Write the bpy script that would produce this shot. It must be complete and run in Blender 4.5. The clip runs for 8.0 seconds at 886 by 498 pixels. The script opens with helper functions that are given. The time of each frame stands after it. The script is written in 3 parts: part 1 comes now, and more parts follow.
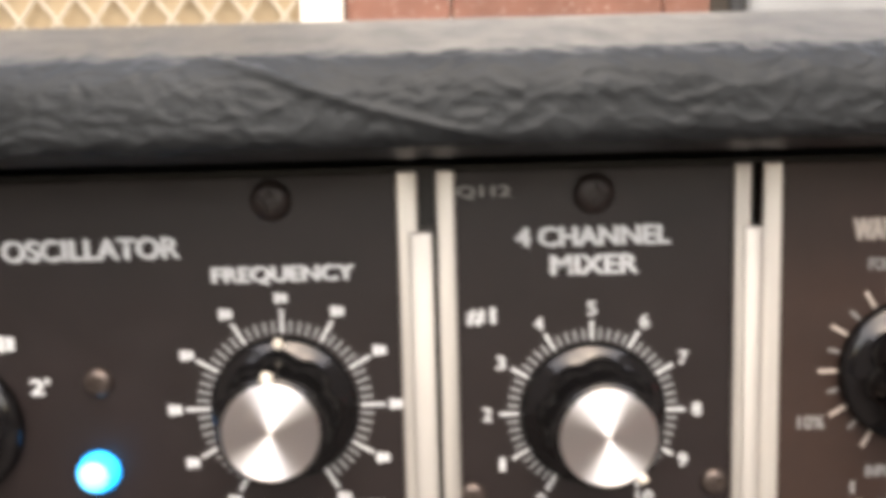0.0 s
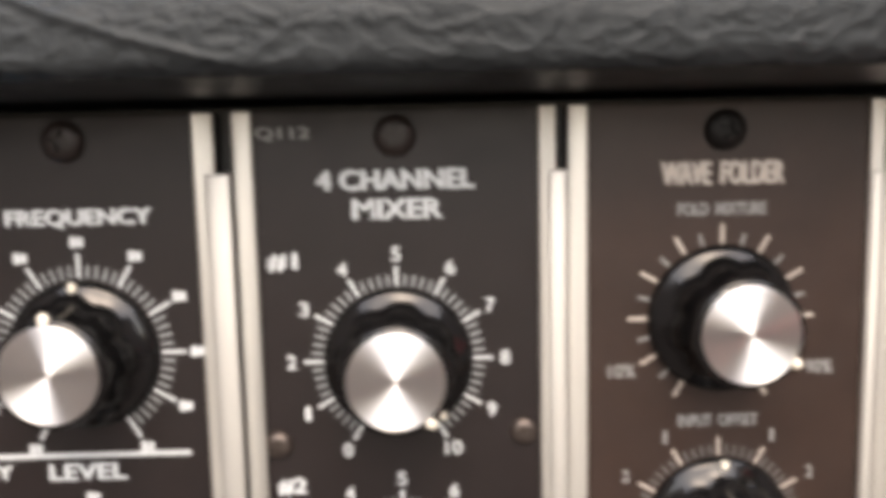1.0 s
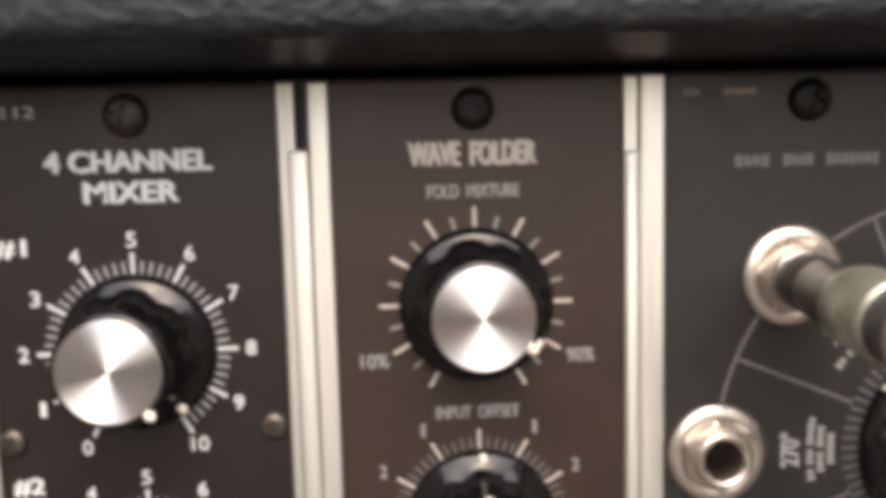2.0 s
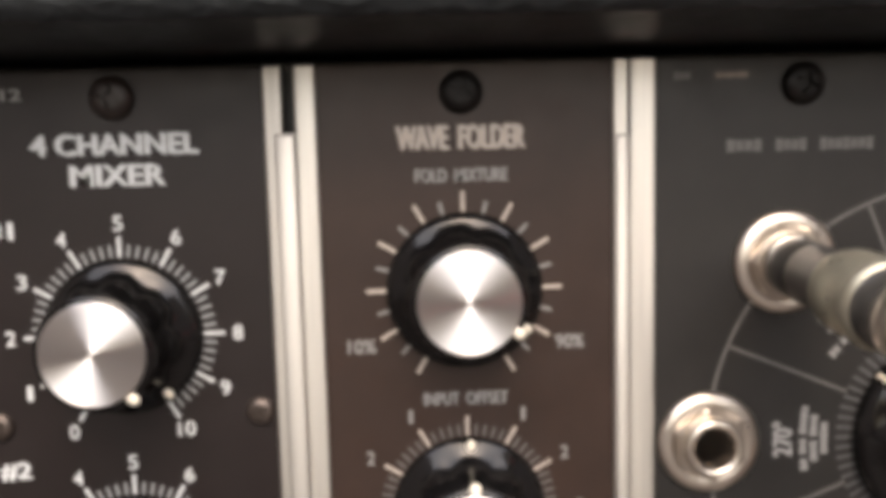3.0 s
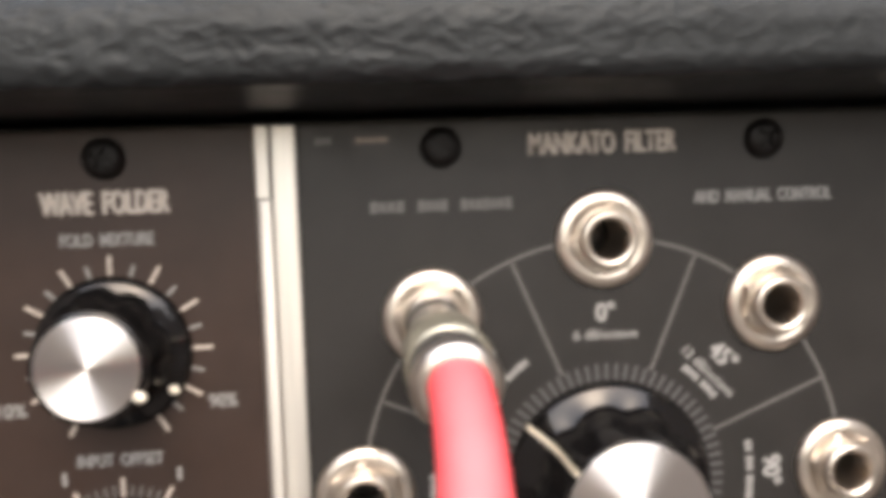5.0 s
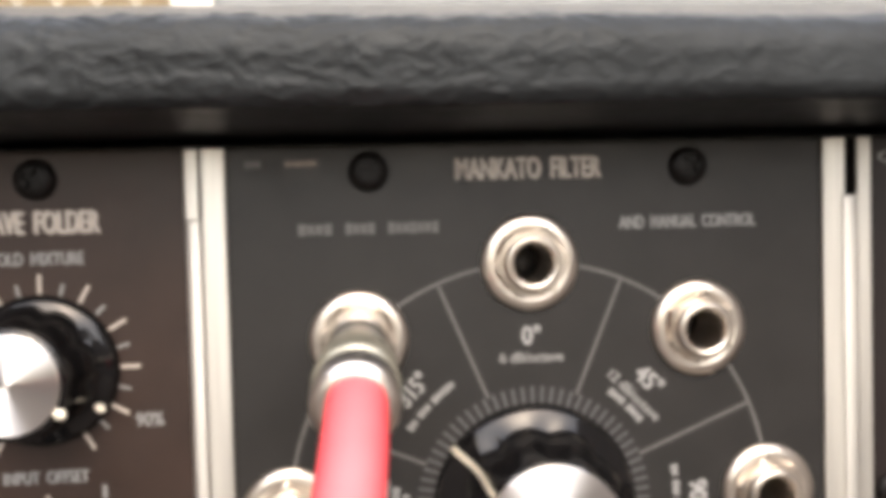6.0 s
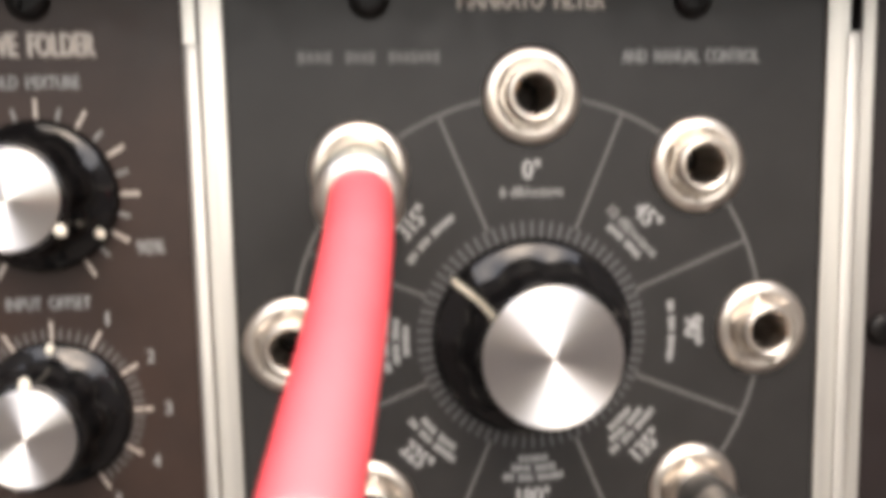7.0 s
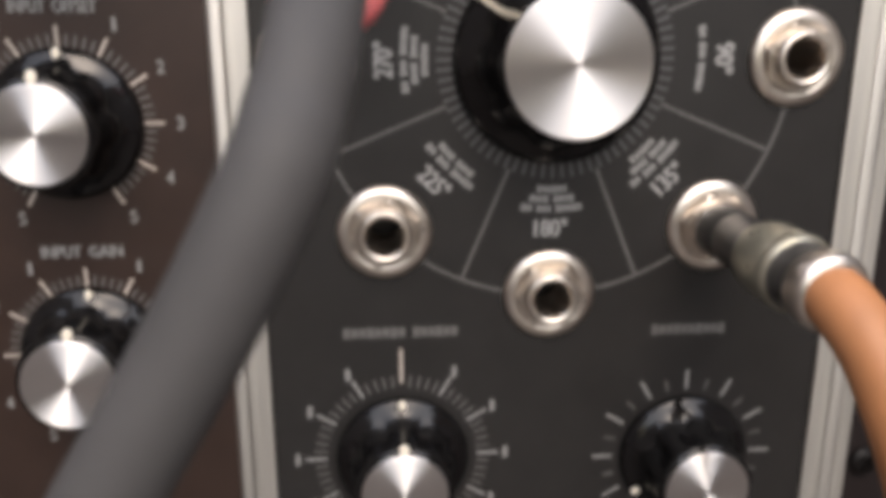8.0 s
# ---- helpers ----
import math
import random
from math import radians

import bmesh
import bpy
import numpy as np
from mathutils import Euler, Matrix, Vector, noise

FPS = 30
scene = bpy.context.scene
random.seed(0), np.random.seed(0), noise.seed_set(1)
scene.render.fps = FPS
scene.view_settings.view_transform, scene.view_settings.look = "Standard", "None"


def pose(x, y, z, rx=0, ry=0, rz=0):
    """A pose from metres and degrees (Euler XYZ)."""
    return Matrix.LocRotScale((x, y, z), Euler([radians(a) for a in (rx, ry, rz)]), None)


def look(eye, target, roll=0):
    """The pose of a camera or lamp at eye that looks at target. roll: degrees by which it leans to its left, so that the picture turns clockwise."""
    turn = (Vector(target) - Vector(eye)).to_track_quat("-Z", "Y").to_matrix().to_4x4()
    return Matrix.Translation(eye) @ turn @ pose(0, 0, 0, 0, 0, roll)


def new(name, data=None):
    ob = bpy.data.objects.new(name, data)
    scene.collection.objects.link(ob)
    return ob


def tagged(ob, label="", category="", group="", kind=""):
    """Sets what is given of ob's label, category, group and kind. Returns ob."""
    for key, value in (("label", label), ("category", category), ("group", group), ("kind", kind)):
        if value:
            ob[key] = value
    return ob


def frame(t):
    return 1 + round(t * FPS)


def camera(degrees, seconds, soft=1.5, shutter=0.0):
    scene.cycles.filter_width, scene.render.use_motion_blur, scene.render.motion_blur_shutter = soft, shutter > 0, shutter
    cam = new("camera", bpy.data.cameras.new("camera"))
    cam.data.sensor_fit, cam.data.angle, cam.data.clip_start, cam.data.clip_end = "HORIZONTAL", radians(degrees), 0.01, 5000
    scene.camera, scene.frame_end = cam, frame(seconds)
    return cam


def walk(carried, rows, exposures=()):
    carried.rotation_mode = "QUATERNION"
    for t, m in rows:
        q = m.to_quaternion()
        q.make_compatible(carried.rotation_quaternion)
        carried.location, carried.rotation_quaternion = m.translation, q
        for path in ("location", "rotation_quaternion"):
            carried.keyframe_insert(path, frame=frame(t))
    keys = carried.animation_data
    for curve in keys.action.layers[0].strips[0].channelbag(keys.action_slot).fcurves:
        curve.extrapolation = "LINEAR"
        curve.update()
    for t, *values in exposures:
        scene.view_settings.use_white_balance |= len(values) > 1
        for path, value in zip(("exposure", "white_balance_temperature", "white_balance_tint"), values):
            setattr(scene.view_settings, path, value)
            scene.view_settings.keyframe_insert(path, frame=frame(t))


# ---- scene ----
cam = camera(56.0, 8.0, soft=6.3, shutter=0.5)
cam.data.dof.use_dof = True
cam.data.dof.focus_distance = 0.14
cam.data.dof.aperture_fstop = 56.0
PATH = [
    (0, (-0.15535, -0.13255, 0.25155), (-0.15440, -0.03320, 0.24020), -1.5),
    (0.5, (-0.13645, -0.13040, 0.25060), (-0.13750, -0.03145, 0.23590), -1.7),
    (1.2, (-0.11715, -0.13140, 0.24045), (-0.11475, -0.03215, 0.22845), -1.3),
    (1.5, (-0.10110, -0.12935, 0.23865), (-0.09820, -0.03010, 0.22665), -1.6),
    (1.7, (-0.09435, -0.12765, 0.23780), (-0.09020, -0.02840, 0.22665), -1.5),
    (2.8, (-0.08460, -0.12705, 0.23525), (-0.08095, -0.02765, 0.22490), -1.3),
    (3, (-0.08505, -0.12675, 0.23445), (-0.08215, -0.02740, 0.22380), -1.4),
    (3.5, (-0.08530, -0.12810, 0.23300), (-0.08215, -0.02860, 0.22345), -1.0),
    (4, (-0.07170, -0.13160, 0.23430), (-0.06740, -0.03220, 0.22440), -1.0),
    (4.5, (-0.05195, -0.13165, 0.23470), (-0.04560, -0.03215, 0.22645), -1.4),
    (5, (-0.03770, -0.13270, 0.23760), (-0.02915, -0.03330, 0.23080), -2.0),
    (5.2, (-0.03235, -0.13315, 0.23925), (-0.02355, -0.03380, 0.23250), -2.0),
    (5.75, (-0.02810, -0.13480, 0.23735), (-0.01940, -0.03535, 0.23275), -1.65),
    (6.3, (-0.02415, -0.13660, 0.23485), (-0.01560, -0.03700, 0.23220), -1.3),
    (6.5, (-0.02540, -0.13515, 0.23280), (-0.01575, -0.03570, 0.22880), -1.3),
    (7, (-0.02786, -0.13658, 0.22019), (-0.01852, -0.03768, 0.20868), -1.04),
    (7.3, (-0.02813, -0.13380, 0.21290), (-0.01900, -0.03540, 0.19762), -0.68),
    (7.4, (-0.02824, -0.13400, 0.21135), (-0.01920, -0.03580, 0.19525), -0.7),
    (7.5, (-0.02810, -0.13569, 0.20999), (-0.01970, -0.03799, 0.19039), -0.39),
    (7.7, (-0.02915, -0.13450, 0.20450), (-0.02050, -0.03800, 0.17940), -0.3),
    (8, (-0.02950, -0.13670, 0.19630), (-0.02180, -0.04082, 0.16900), -0.08),
]
walk(cam, [(t, look(eye, target, roll)) for t, eye, target, roll in PATH],
     [(0.0, 1.46, 6650, 13), (1.5, 1.30, 6550, 12), (3.5, 1.06, 6650, 13), (4.5, 1.28, 6600, 12), (6.5, 1.40, 6500, 11), (7.1, 1.20, 6450, 11), (7.5, 0.80, 6400, 11), (8.0, 0.60, 6250, 12)])

# ---- world, sun ----
world = bpy.data.worlds.new("sky")
scene.world = world
world.use_nodes = True
wn = world.node_tree.nodes
wn.clear()
sky = wn.new("ShaderNodeTexSky")
sky.sky_type = "NISHITA"
sky.sun_disc = False
sky.sun_elevation = radians(52)
sky.sun_rotation = radians(176)
sky.air_density = 1.2
sky.dust_density = 5.0
sky.ozone_density = 0.6
bg = wn.new("ShaderNodeBackground")
bg.inputs["Strength"].default_value = 0.14
wout = wn.new("ShaderNodeOutputWorld")
world.node_tree.links.new(sky.outputs[0], bg.inputs[0])
world.node_tree.links.new(bg.outputs[0], wout.inputs[0])

sun_data = bpy.data.lights.new("sun", "SUN")
sun_data.energy = 1.2
sun_data.angle = radians(110)
sun_data.color = (1.0, 0.955, 0.89)
sun = new("sun", sun_data)
sun.matrix_world = look((0.25, -2.2, 3.7), (0, 0, 0))

MM = 0.001


# ---- materials ----
class Mat:
    """A node material with a principled shader, and helpers to vary it."""

    def __init__(self, name, color, rough=0.5, metal=0.0, spec=0.5):
        self.m = bpy.data.materials.new(name)
        self.m.use_nodes = True
        self.n = self.m.node_tree.nodes
        self.l = self.m.node_tree.links
        self.b = self.n["Principled BSDF"]
        self.color = color
        self.b.inputs["Base Color"].default_value = (*color, 1)
        self.b.inputs["Roughness"].default_value = rough
        self.b.inputs["Metallic"].default_value = metal
        self.b.inputs["Specular IOR Level"].default_value = spec
        self.co = self.n.new("ShaderNodeTexCoord")

    def noise(self, scale, detail=4.0, stretch=(1, 1, 1), rough=0.6):
        mp = self.n.new("ShaderNodeMapping")
        mp.inputs["Scale"].default_value = stretch
        self.l.new(self.co.outputs["Object"], mp.inputs["Vector"])
        t = self.n.new("ShaderNodeTexNoise")
        t.inputs["Scale"].default_value = scale
        t.inputs["Detail"].default_value = detail
        t.inputs["Roughness"].default_value = rough
        self.l.new(mp.outputs[0], t.inputs["Vector"])
        return t.outputs["Fac"]

    def ramp(self, fac, stops):
        r = self.n.new("ShaderNodeValToRGB")
        e = r.color_ramp.elements
        while len(e) < len(stops):
            e.new(0.5)
        for k, (p, c) in zip(e, stops):
            k.position = p
            k.color = (*c, 1) if len(c) == 3 else c
        self.l.new(fac, r.inputs[0])
        return r.outputs[0]

    def vary(self, scale, amount, detail=4.0, stretch=(1, 1, 1)):
        """Base colour varied by a noise around its value."""
        c = self.color
        lo = tuple(v * (1 - amount) for v in c)
        hi = tuple(min(1, v * (1 + amount)) for v in c)
        self.l.new(self.ramp(self.noise(scale, detail, stretch), [(0.3, lo), (0.7, hi)]), self.b.inputs["Base Color"])
        return self

    def rough(self, scale, lo, hi, stretch=(1, 1, 1)):
        out = self.ramp(self.noise(scale, 4, stretch), [(0.3, (lo,) * 3), (0.7, (hi,) * 3)])
        self.l.new(out, self.b.inputs["Roughness"])
        return self

    def bump(self, scale, strength, dist, stretch=(1, 1, 1), detail=3.0):
        u = self.n.new("ShaderNodeBump")
        u.inputs["Strength"].default_value = strength
        u.inputs["Distance"].default_value = dist
        self.l.new(self.noise(scale, detail, stretch), u.inputs["Height"])
        old = self.b.inputs["Normal"]
        if old.is_linked:
            self.l.new(old.links[0].from_socket, u.inputs["Normal"])
        self.l.new(u.outputs[0], old)
        return self


def powder(name, c):
    return Mat(name, c, 0.45, 0.0, 0.40).vary(90, 0.18, 5).rough(160, 0.38, 0.52).bump(2600, 0.12, 0.0001).m


black_panel = powder("black_powder_coat", (0.0122, 0.0082, 0.0079))
brown_panel = powder("brown_black_powder_coat", (0.0305, 0.0180, 0.0136))
grey_panel = powder("charcoal_powder_coat", (0.0185, 0.0174, 0.0166))
mid_ink = Mat("thin_white_print", (0.30, 0.315, 0.32), 0.5).vary(900, 0.15).m
white_ink = Mat("white_print", (0.62, 0.65, 0.66), 0.5).vary(900, 0.12).m
cream_ink = Mat("cream_print", (0.50, 0.45, 0.40), 0.5).vary(900, 0.15).m
grey_ink = Mat("grey_print", (0.26, 0.26, 0.255), 0.5).vary(900, 0.15).m
label_ink = Mat("soft_white_print", (0.34, 0.34, 0.335), 0.5).vary(900, 0.15).m
dim_ink = Mat("dim_grey_print", (0.125, 0.122, 0.118), 0.5).vary(900, 0.15).m
alu = Mat("bare_aluminium", (0.72, 0.70, 0.65), 0.5, 1.0).vary(420, 0.20, 4, (1, 1, 0.03)).rough(140, 0.42, 0.60, (6, 1, 0.1)).bump(900, 0.1, 0.0001, (8, 1, 0.15)).m
alu_bead = Mat("aluminium_bead", (0.63, 0.61, 0.57), 0.5, 1.0).vary(60, 0.16, 4, (1, 1, 0.2)).rough(100, 0.44, 0.60, (4, 1, 0.1)).m
nickel = Mat("nickel_plate", (0.71, 0.65, 0.58), 0.32, 1.0).vary(120, 0.10).rough(200, 0.27, 0.36).m
steel = Mat("plug_steel", (0.42, 0.40, 0.32), 0.34, 0.75).vary(200, 0.12).rough(300, 0.26, 0.40).m
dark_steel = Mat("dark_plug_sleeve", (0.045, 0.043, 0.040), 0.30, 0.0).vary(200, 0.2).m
brass = Mat("brass_contact", (0.55, 0.34, 0.18), 0.3, 1.0).m
black_hole = Mat("black_plastic_inside", (0.008, 0.008, 0.008), 0.6).m
gloss_black = Mat("gloss_black_phenolic", (0.005, 0.0047, 0.005), 0.10, 0.0, 0.5).rough(220, 0.07, 0.16).bump(260, 0.05, 0.0002).m
screw_mat = Mat("black_oxide_screw", (0.0055, 0.0045, 0.0042), 0.42, 0.0, 0.22).rough(400, 0.36, 0.50).m
screw_worn = Mat("worn_bronze_screw", (0.11, 0.09, 0.08), 0.36, 0.8).vary(600, 0.3).m
screw_bronze = Mat("dark_bronze_screw", (0.020, 0.0135, 0.0115), 0.4, 0.0, 0.4).vary(600, 0.3).rough(400, 0.28, 0.45).m
pointer_mat = Mat("cream_pointer_paint", (0.85, 0.80, 0.68), 0.3).m
# pale base under a red coat: bright lit centre and deeper edges put into colour
red_boot = Mat("red_tinted_sleeve", (0.97, 0.94, 0.80), 0.5, 0.0, 0.6).vary(60, 0.05).rough(120, 0.42, 0.55).bump(900, 0.06, 0.0002)
red_boot.b.inputs["Coat Weight"].default_value = 1.0
red_boot.b.inputs["Coat Roughness"].default_value = 0.42
red_boot.b.inputs["Coat Tint"].default_value = (0.985, 0.315, 0.375, 1)
red_boot.b.inputs["Coat IOR"].default_value = 1.15
red_boot = red_boot.m
grey_rubber = Mat("grey_cable_rubber", (0.072, 0.070, 0.070), 0.62, 0.0, 0.3).vary(80, 0.15).bump(1200, 0.1, 0.0002).m
orange_boot = Mat("orange_rubber_sleeve", (0.43, 0.19, 0.080), 0.5).vary(80, 0.14).bump(900, 0.08, 0.0002).m


def spun():
    """Lathe-turned aluminium: concentric grooves stretch the highlights into fans."""
    k = Mat("spun_aluminium", (0.95, 0.92, 0.90), 0.46, 1.0)
    k.b.inputs["Anisotropic"].default_value = 1.0
    k.b.inputs["Anisotropic Rotation"].default_value = 0.25
    tg = k.n.new("ShaderNodeTangent")
    tg.direction_type = "RADIAL"
    tg.axis = "Y"
    k.l.new(tg.outputs[0], k.b.inputs["Tangent"])
    return k.m


spun_alu = spun()


def vinyl_mat():
    k = Mat("black_grained_vinyl", (0.0262, 0.0288, 0.0305), 0.36, 0.0, 0.30)
    k.b.inputs["Specular Tint"].default_value = (0.93, 0.98, 1.0, 1)
    k.vary(60, 0.25, 5).rough(140, 0.28, 0.46)
    k.bump(420, 0.5, 0.0006, (1, 1.4, 1.4), 5).bump(1500, 0.35, 0.0002, (1, 1, 1), 4)
    lw = k.n.new("ShaderNodeLayerWeight")
    lw.inputs["Blend"].default_value = 0.5
    k.l.new(k.ramp(lw.outputs["Facing"], [(0.5, (0.15, 0.15, 0.15)), (0.86, (1, 1, 1))]), k.b.inputs["Specular IOR Level"])
    return k.m


vinyl = vinyl_mat()


def led_mat():
    k = Mat("blue_led_lens", (0.05, 0.45, 0.9), 0.2)
    k.b.inputs["Emission Color"].default_value = (0.0, 0.36, 1.0, 1)
    k.b.inputs["Emission Strength"].default_value = 1.6
    return k.m


led_glow = led_mat()
led_core_mat = Mat("led_core", (0.4, 0.9, 1.0), 0.2)
led_core_mat.b.inputs["Emission Color"].default_value = (0.06, 0.55, 1.0, 1)
led_core_mat.b.inputs["Emission Strength"].default_value = 1.3
led_core_mat = led_core_mat.m
faint_ink = Mat("faint_grey_print", (0.085, 0.085, 0.087), 0.5).vary(900, 0.15).m
concrete = Mat("concrete_paving", (0.15, 0.14, 0.13), 0.85).vary(3, 0.2, 6).bump(60, 0.3, 0.004).m
table_mat = Mat("dark_timber_tabletop", (0.030, 0.019, 0.013), 0.5).vary(8, 0.3, 6, (1, 12, 12)).bump(30, 0.1, 0.001, (1, 12, 12)).m
cream_paint = Mat("cream_painted_metal", (0.56, 0.51, 0.40), 0.5).vary(12, 0.06).m
cream_door = Mat("cream_painted_door", (0.40, 0.32, 0.20), 0.7).vary(5, 0.08).m
white_paint = Mat("white_painted_timber", (0.82, 0.78, 0.70), 0.5).vary(9, 0.05).m


def red_wall_mat():
    k = Mat("red_painted_boards", (0.30, 0.12, 0.08), 0.7)
    base = k.ramp(k.noise(6, 5), [(0.3, (0.17, 0.076, 0.050)), (0.7, (0.25, 0.115, 0.078))])
    chips = k.ramp(k.noise(120, 2), [(0.66, (0, 0, 0)), (0.67, (1, 1, 1))])
    mx = k.n.new("ShaderNodeMix")
    mx.data_type = "RGBA"
    mx.inputs["B"].default_value = (0.8, 0.72, 0.62, 1)
    k.l.new(chips, mx.inputs["Factor"])
    k.l.new(base, mx.inputs["A"])
    k.l.new(mx.outputs["Result"], k.b.inputs["Base Color"])
    return k.bump(40, 0.2, 0.002).m


red_boards = red_wall_mat()
case_grey = Mat("grey_case_vinyl", (0.27, 0.28, 0.28), 0.5).vary(40, 0.15).bump(300, 0.3, 0.0005).m
dark_metal = Mat("dark_catch_metal", (0.03, 0.03, 0.03), 0.4, 0.5).m


# ---- building helpers ----
def mesh_of(name, bm, mat, smooth=True):
    me = bpy.data.meshes.new(name)
    bm.to_mesh(me)
    bm.free()
    for p in me.polygons:
        p.use_smooth = smooth
    if mat:
        me.materials.append(mat)
    return me


def part(name, data, material, parent, label="", at=None, smooth=False):
    """One mesh object under a thing or a part. data: a bmesh, or a mesh to share."""
    me = data if isinstance(data, bpy.types.Mesh) else mesh_of(name, data, material, smooth)
    ob = new(name, me)
    ob.parent = parent
    if at is not None:
        ob.matrix_local = at
    if label:
        ob["label"] = label
    return ob


def thing(name, bm, mat, label, category, group="", kind="", smooth=False):
    return tagged(new(name, mesh_of(name, bm, mat, smooth)), label, category, group, kind)


def box(x0, x1, y0, y1, z0, z1, bevel=0.0, seg=2, bm=None):
    own = bmesh.new()
    bmesh.ops.create_cube(own, size=1, matrix=Matrix.Translation(((x0 + x1) / 2, (y0 + y1) / 2, (z0 + z1) / 2)) @ Matrix.Diagonal((x1 - x0, y1 - y0, z1 - z0, 1)))
    if bevel:
        bmesh.ops.bevel(own, geom=own.edges[:], offset=bevel, segments=seg, affect="EDGES", profile=0.5)
    if bm is None:
        return own
    tmp = bpy.data.meshes.new("tmp")
    own.to_mesh(tmp)
    own.free()
    bm.from_mesh(tmp)
    bpy.data.meshes.remove(tmp)
    return bm


def lathe(profile, seg=48, lobes=None, bm=None):
    """Turns (radius, y) rows about the y axis. lobes(y) gives (count, depth) of flutes at that height."""
    bm = bm or bmesh.new()
    rings = []
    for r, y in profile:
        if r < 1e-7:
            rings.append([bm.verts.new((0, y, 0))])
            continue
        ring = []
        for i in range(seg):
            a = 2 * math.pi * i / seg
            rr = r
            if lobes:
                n, d = lobes(y)
                rr = r - d * (0.5 - 0.5 * math.cos(n * a)) ** 2
            ring.append(bm.verts.new((rr * math.cos(a), y, rr * math.sin(a))))
        rings.append(ring)
    for a, b in zip(rings, rings[1:]):
        for i in range(seg):
            j = (i + 1) % seg
            if len(a) == 1 and len(b) == 1:
                continue
            if len(a) == 1:
                bm.faces.new((a[0], b[i], b[j]))
            elif len(b) == 1:
                bm.faces.new((a[i], b[0], a[j]))
            else:
                bm.faces.new((a[i], b[i], b[j], a[j]))
    bmesh.ops.recalc_face_normals(bm, faces=bm.faces[:])
    return bm


def tube(points, radii, seg=28, caps=True):
    """A round tube swept through points, with a radius for each."""
    bm = bmesh.new()
    pts = [Vector(p) for p in points]
    rings = []
    up = Vector((1, 0, 0))
    for i, p in enumerate(pts):
        d = (pts[min(i + 1, len(pts) - 1)] - pts[max(i - 1, 0)]).normalized()
        u = (up - d * up.dot(d)).normalized()
        v = d.cross(u)
        rings.append([bm.verts.new(p + radii[i] * (math.cos(a) * u + math.sin(a) * v)) for a in (2 * math.pi * k / seg for k in range(seg))])
    for a, b in zip(rings, rings[1:]):
        for i in range(seg):
            j = (i + 1) % seg
            bm.faces.new((a[i], a[j], b[j], b[i]))
    if caps:
        bm.faces.new(rings[0][::-1])
        bm.faces.new(rings[-1])
    bmesh.ops.recalc_face_normals(bm, faces=bm.faces[:])
    return bm


def spline(ctrl, n):
    """Catmull-Rom through control rows (x, y, z, radius)."""
    out = []
    c = [ctrl[0]] + list(ctrl) + [ctrl[-1]]
    for k in range(1, len(c) - 2):
        for i in range(n):
            t = i / n
            out.append([0.5 * (2 * b + (d - a) * t + (2 * a - 5 * b + 4 * d - e) * t * t + (3 * b - a - 3 * d + e) * t ** 3)
                        for a, b, d, e in zip(c[k - 1], c[k], c[k + 1], c[k + 2])])
    out.append(list(ctrl[-1]))
    return [p[:3] for p in out], [p[3] for p in out]


FACE = -0.00006      # printed marks lie this far off the faceplate


def lettering(body, x, z, w, h, parent, mat, turn=0.0, name="lettering", bold=0.045):
    """Printed words, w wide and h high about (x, z) on the faceplate, turned by so many degrees."""
    cu = bpy.data.curves.new("words", "FONT")
    cu.body = body
    cu.size = 1
    cu.offset = 0.008
    ob = new("words", cu)
    dg = bpy.context.evaluated_depsgraph_get()
    me = bpy.data.meshes.new_from_object(ob.evaluated_get(dg))
    bpy.data.objects.remove(ob)
    bpy.data.curves.remove(cu)
    xs = [v.co.x for v in me.vertices]
    ys = [v.co.y for v in me.vertices]
    cx, cy = (min(xs) + max(xs)) / 2, (min(ys) + max(ys)) / 2
    sx, sy = w / (max(xs) - min(xs)), h / (max(ys) - min(ys))
    for v in me.vertices:
        v.co = ((v.co.x - cx) * sx, 0, (v.co.y - cy) * sy)
    bm = bmesh.new()
    for k, (dx, dz) in enumerate(((0, 0), (-1, 0.4), (1, -0.4))):
        n0 = len(bm.verts)
        bm.from_mesh(me)
        bm.verts.ensure_lookup_table()
        for v in bm.verts[n0:]:
            v.co += Vector((dx * bold * h, -0.000008 * k, dz * bold * h))
    bm.to_mesh(me)
    bm.free()
    me.materials.clear()
    me.materials.append(mat)
    me.name = name
    return part(name, me, mat, parent, "", pose(x, FACE, z, 0, turn, 0))


def flat(bm, cx, cz, w, h, turn=0.0, y=FACE):
    """Adds a flat printed bar about (cx, cz)."""
    c, s = math.cos(radians(turn)), math.sin(radians(turn))
    vs = []
    for dx, dz in ((-w / 2, -h / 2), (w / 2, -h / 2), (w / 2, h / 2), (-w / 2, h / 2)):
        vs.append(bm.verts.new((cx + dx * c - dz * s, y, cz + dx * s + dz * c)))
    bm.faces.new(vs)
    return bm


def word_bars(x, z, widths, h, gap, parent, mat, turn=0.0, bend=0.0):
    """Words too small to read: a bar for each, in a row about (x, z)."""
    total = sum(widths) + gap * (len(widths) - 1)
    at = -total / 2
    for w in widths:
        bm = bmesh.new()
        n = max(2, int(w / (h * 0.62)))
        for i in range(n):
            u = at + (i + 0.5) * w / n
            flat(bm, u, -bend * u * u, w / n * 0.88, h * (0.86 if i % 3 else 1.0), math.degrees(-2 * bend * u))
        part("lettering", bm, mat, parent, "", pose(x, 0, z, 0, -turn, 0))
        at += w + gap


def bar_mesh(r0, r1, w, mat):
    bm = flat(bmesh.new(), (r0 + r1) / 2 * MM, 0, (r1 - r0) * MM, w * MM)
    return mesh_of("tick_mark", bm, mat, False)


